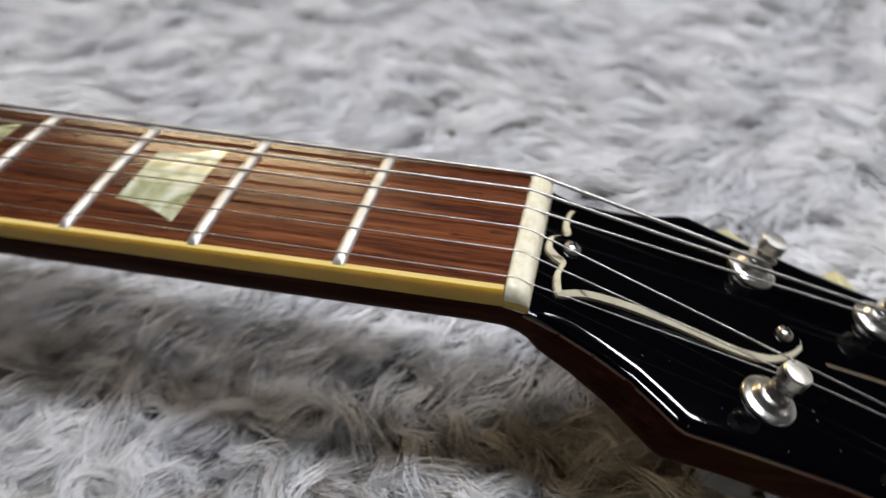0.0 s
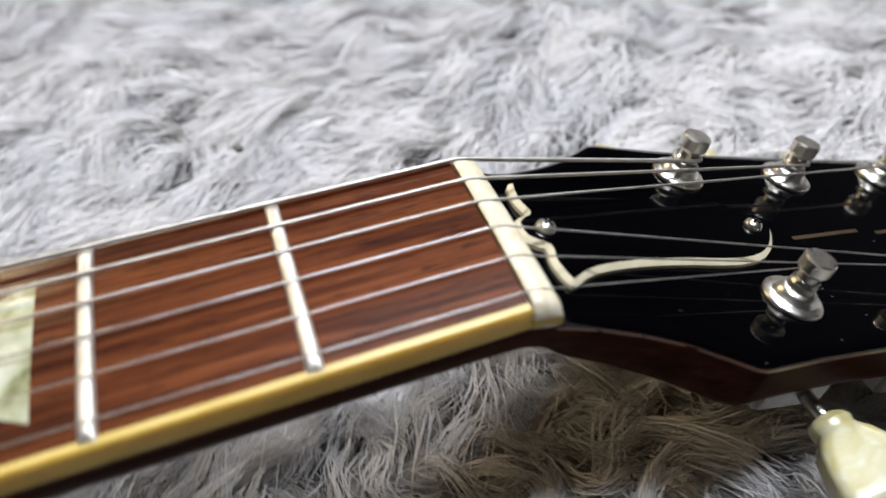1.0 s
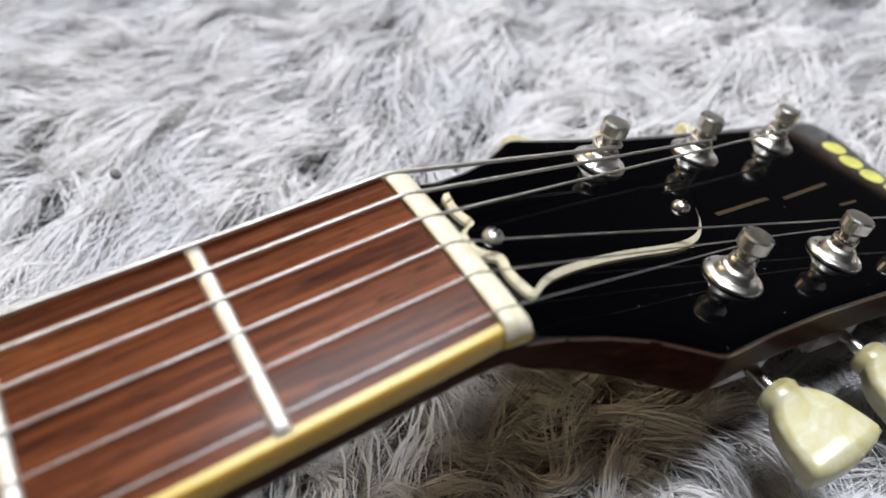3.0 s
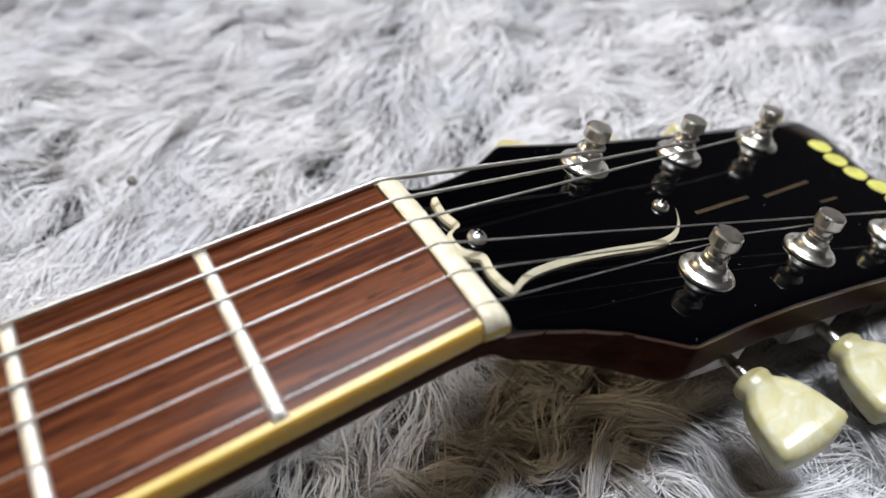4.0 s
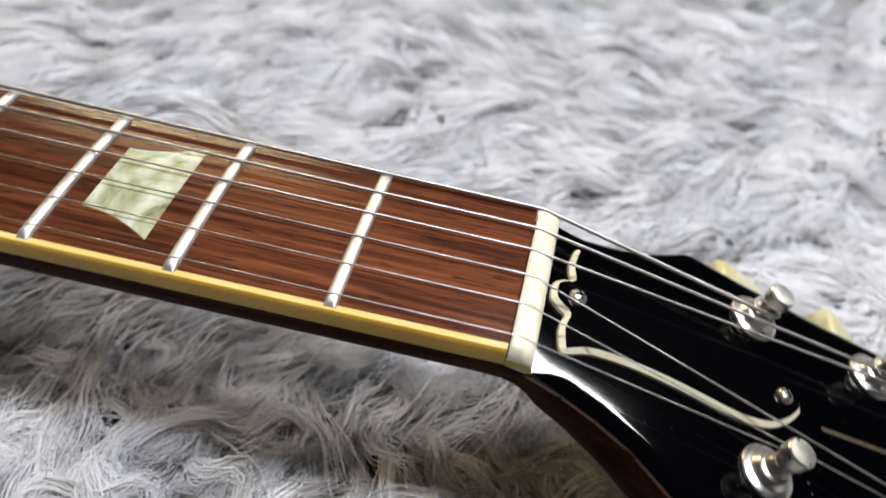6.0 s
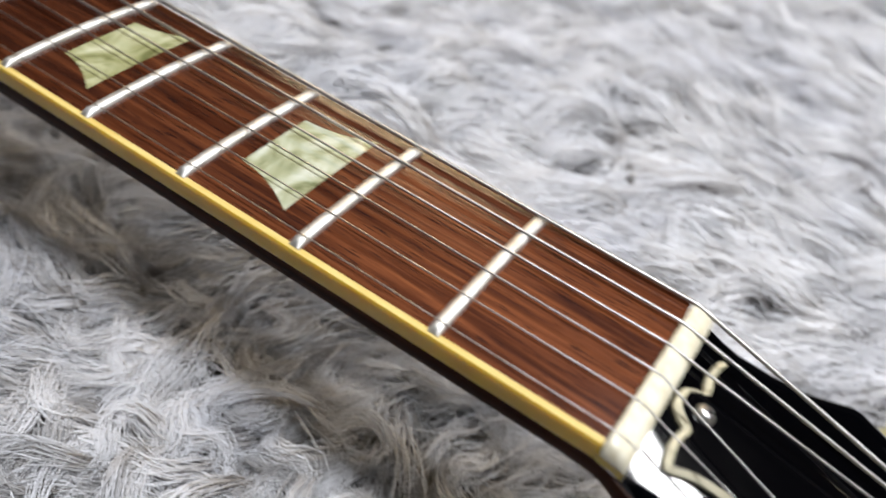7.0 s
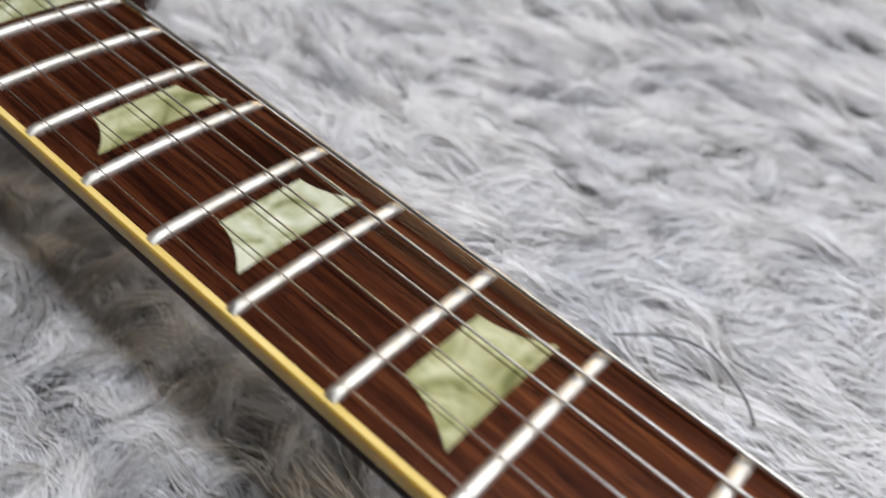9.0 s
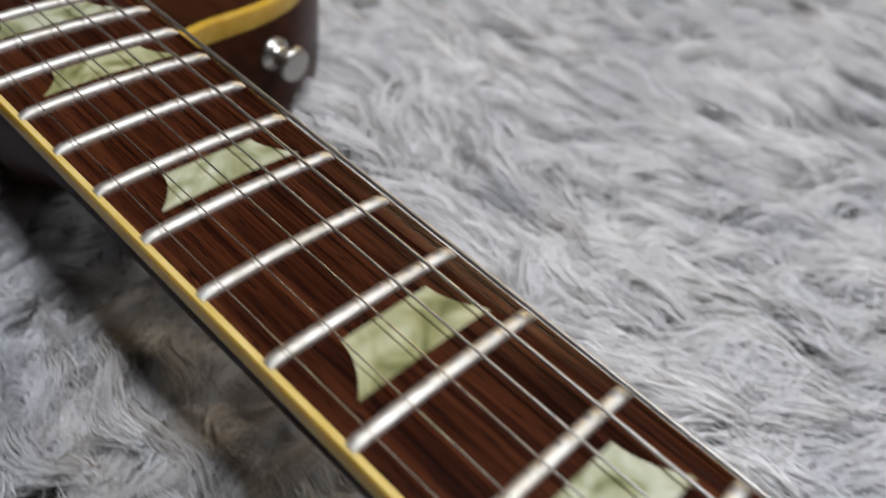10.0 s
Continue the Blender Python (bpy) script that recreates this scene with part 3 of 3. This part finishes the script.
def pile(name, rng, x0, x1, y0, y1, count, segs, wide, hole=None, cell=0.0088, gather=0.88, curl=0.5, spread=0.15, fade=None, vary=0.42, wavy=0.25, rise0=0.62, even=0.2, long=0.040, turns=1.1):
    """Long fibres in tufts: each is a bent, tapered ribbon whose tuft gives its lean and direction."""
    flow = [(0.9, 11, 17, 0.4), (0.7, -23, 13, 1.7), (0.55, 31, 37, 4.1), (0.4, -52, 29, 2.2), (0.3, 61, -70, 0.9)]
    lift = [(0.5, 38, 21, 0.2), (0.5, -29, 47, 2.9), (0.35, 83, 61, 5.0), (0.3, -95, 70, 1.1)]
    nx, ny = int((x1 - x0) / cell) + 3, int((y1 - y0) / cell) + 3
    cx = x0 + (np.arange(nx)[:, None] - 1 + rng.random((nx, ny))) * cell
    cy = y0 + (np.arange(ny)[None, :] - 1 + rng.random((nx, ny))) * cell
    far = np.clip((cy + 0.01) / 0.07, 0, 1)
    far = far * far * (3 - 2 * far)
    ang = waves(cx, cy, flow) * (0.85 - 0.55 * far) - 1.25 - 1.50 * far + rng.normal(0, 0.26, (nx, ny))
    tall = 1.0 + 0.11 * waves(cx, cy, lift) + rng.normal(0, 0.13, (nx, ny))
    bend = rng.normal(0, curl, (nx, ny))
    rx, ry = rng.uniform(x0, x1, count), rng.uniform(y0, y1, count)
    if hole:
        keep = ~((rx > hole[0]) & (rx < hole[1]) & (ry > hole[2]) & (ry < hole[3]))
        rx, ry = rx[keep], ry[keep]
        count = len(rx)
    if fade:
        keep = rng.random(count) < np.clip((ry - fade[0]) / (fade[1] - fade[0]), 0, 1)
        rx, ry = rx[keep], ry[keep]
        count = len(rx)
    best, bi, bj = np.full(count, 9.0), np.zeros(count, int), np.zeros(count, int)
    gi, gj = ((rx - x0) / cell).astype(int) + 1, ((ry - y0) / cell).astype(int) + 1
    for di in (-1, 0, 1):
        for dj in (-1, 0, 1):
            i, j = np.clip(gi + di, 0, nx - 1), np.clip(gj + dj, 0, ny - 1)
            d = np.hypot(cx[i, j] - rx, cy[i, j] - ry)
            near = d < best
            best[near], bi[near], bj[near] = d[near], i[near], j[near]
    th = ang[bi, bj] + rng.normal(0, spread, count)
    ln = long * np.clip(tall[bi, bj], 0.55, 1.5) * rng.uniform(1 - 1.25 * even, 1 + 0.75 * even, count)
    up = rise0 * np.clip(tall[bi, bj], 0.5, 1.35) * rng.uniform(1 - even, 1 + 0.75 * even, count)
    bd = bend[bi, bj] + rng.normal(0, 1.5 * spread, count)
    wave, phase = np.abs(rng.normal(wavy, 0.6 * wavy, (nx, ny))), rng.random((nx, ny))[bi, bj] + rng.normal(0, 0.06, count)
    ox, oy = rx - cx[bi, bj], ry - cy[bi, bj]
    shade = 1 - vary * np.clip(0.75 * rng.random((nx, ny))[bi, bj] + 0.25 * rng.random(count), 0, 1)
    ts = np.linspace(0, 1, segs + 1)
    P = np.zeros((count, segs + 1, 3))
    px, py = rx.copy(), ry.copy()
    roll = rng.normal(0, 0.3, count)
    wd = wide * rng.uniform(0.6, 1.3, count)
    verts = np.zeros((count, segs + 1, 2, 3))
    hz = np.zeros(count)
    for s, t in enumerate(ts):
        a = th + bd * t + wave[bi, bj] * np.sin(2 * math.pi * (turns * t + phase))
        if s:
            step = ln / segs
            rise = np.clip(up * (1.75 - 2.3 * t), -0.45, 0.93)
            flat = np.sqrt(1 - rise ** 2)
            px, py, hz = px + step * flat * np.cos(a), py + step * flat * np.sin(a), np.maximum(hz + step * rise, 0.002)
        pull = gather * t ** 1.1
        q = np.stack((px - ox * pull, py - oy * pull, hz), -1)
        w = wd * (1.0 - 0.85 * t ** 1.5) / 2
        side = np.stack((-np.sin(a) * np.cos(roll), np.cos(a) * np.cos(roll), np.sin(roll)), -1) * w[:, None]
        verts[:, s, 0], verts[:, s, 1] = q - side, q + side
    k = (segs + 1) * 2
    base = (np.arange(count) * k)[:, None, None]
    quad = np.array([[2 * s, 2 * s + 1, 2 * s + 3, 2 * s + 2] for s in range(segs)])[None]
    faces = (base + quad).reshape(-1, 4)
    me = bpy.data.meshes.new(name)
    me.vertices.add(count * k)
    me.vertices.foreach_set("co", verts.astype(np.float32).ravel())
    me.loops.add(faces.size)
    me.loops.foreach_set("vertex_index", faces.astype(np.int32).ravel())
    me.polygons.add(len(faces))
    me.polygons.foreach_set("loop_start", np.arange(0, faces.size, 4, dtype=np.int32))
    me.polygons.foreach_set("use_smooth", np.ones(len(faces), bool))
    me.update(calc_edges=True)
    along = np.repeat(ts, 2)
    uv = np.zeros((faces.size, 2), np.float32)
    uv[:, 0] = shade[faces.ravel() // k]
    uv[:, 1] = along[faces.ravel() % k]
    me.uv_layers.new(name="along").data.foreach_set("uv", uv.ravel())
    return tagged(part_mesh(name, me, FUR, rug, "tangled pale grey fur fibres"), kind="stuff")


rng = np.random.default_rng(7)
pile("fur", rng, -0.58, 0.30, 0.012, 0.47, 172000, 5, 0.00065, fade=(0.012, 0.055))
# stronger tuft darkening here: shade under the neck put into the fibre colour
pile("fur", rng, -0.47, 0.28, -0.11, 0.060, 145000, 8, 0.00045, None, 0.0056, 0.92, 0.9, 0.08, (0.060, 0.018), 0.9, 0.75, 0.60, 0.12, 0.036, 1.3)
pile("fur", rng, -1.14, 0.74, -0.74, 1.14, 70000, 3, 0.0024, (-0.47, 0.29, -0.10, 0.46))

# a dark curved line added for the shade in a crease of the pile
thread = curve_through([(-0.144, 0.071), (-0.141, 0.074), (-0.133, 0.080), (-0.124, 0.0825), (-0.115, 0.0815), (-0.107, 0.078), (-0.102, 0.073)], 5, False)
tagged(part("crease_line", tube([(x, y, 0.0315 + 0.0015 * math.sin(140 * x)) for x, y in thread], 0.0004, 8), mat_plain("dark_grey_crease", (0.16, 0.16, 0.165), 0.9, 0.3, 400),
            None, "dark grey line standing for the shade of a crease in the rug", True), category="thread")

# a small bit of lint caught in the pile
bm = bmesh.new()
bmesh.ops.create_icosphere(bm, subdivisions=2, radius=0.0016)
for v in bm.verts:
    v.co *= 1 + 0.35 * noise.noise(v.co * 900)
    v.co += Vector((-0.040, 0.110, 0.031))
tagged(part("lint_speck", bm, mat_plain("grey_lint", (0.22, 0.21, 0.20), 0.8, 0.4, 900), None, "small dark grey bit of lint on the rug", True), category="lint")
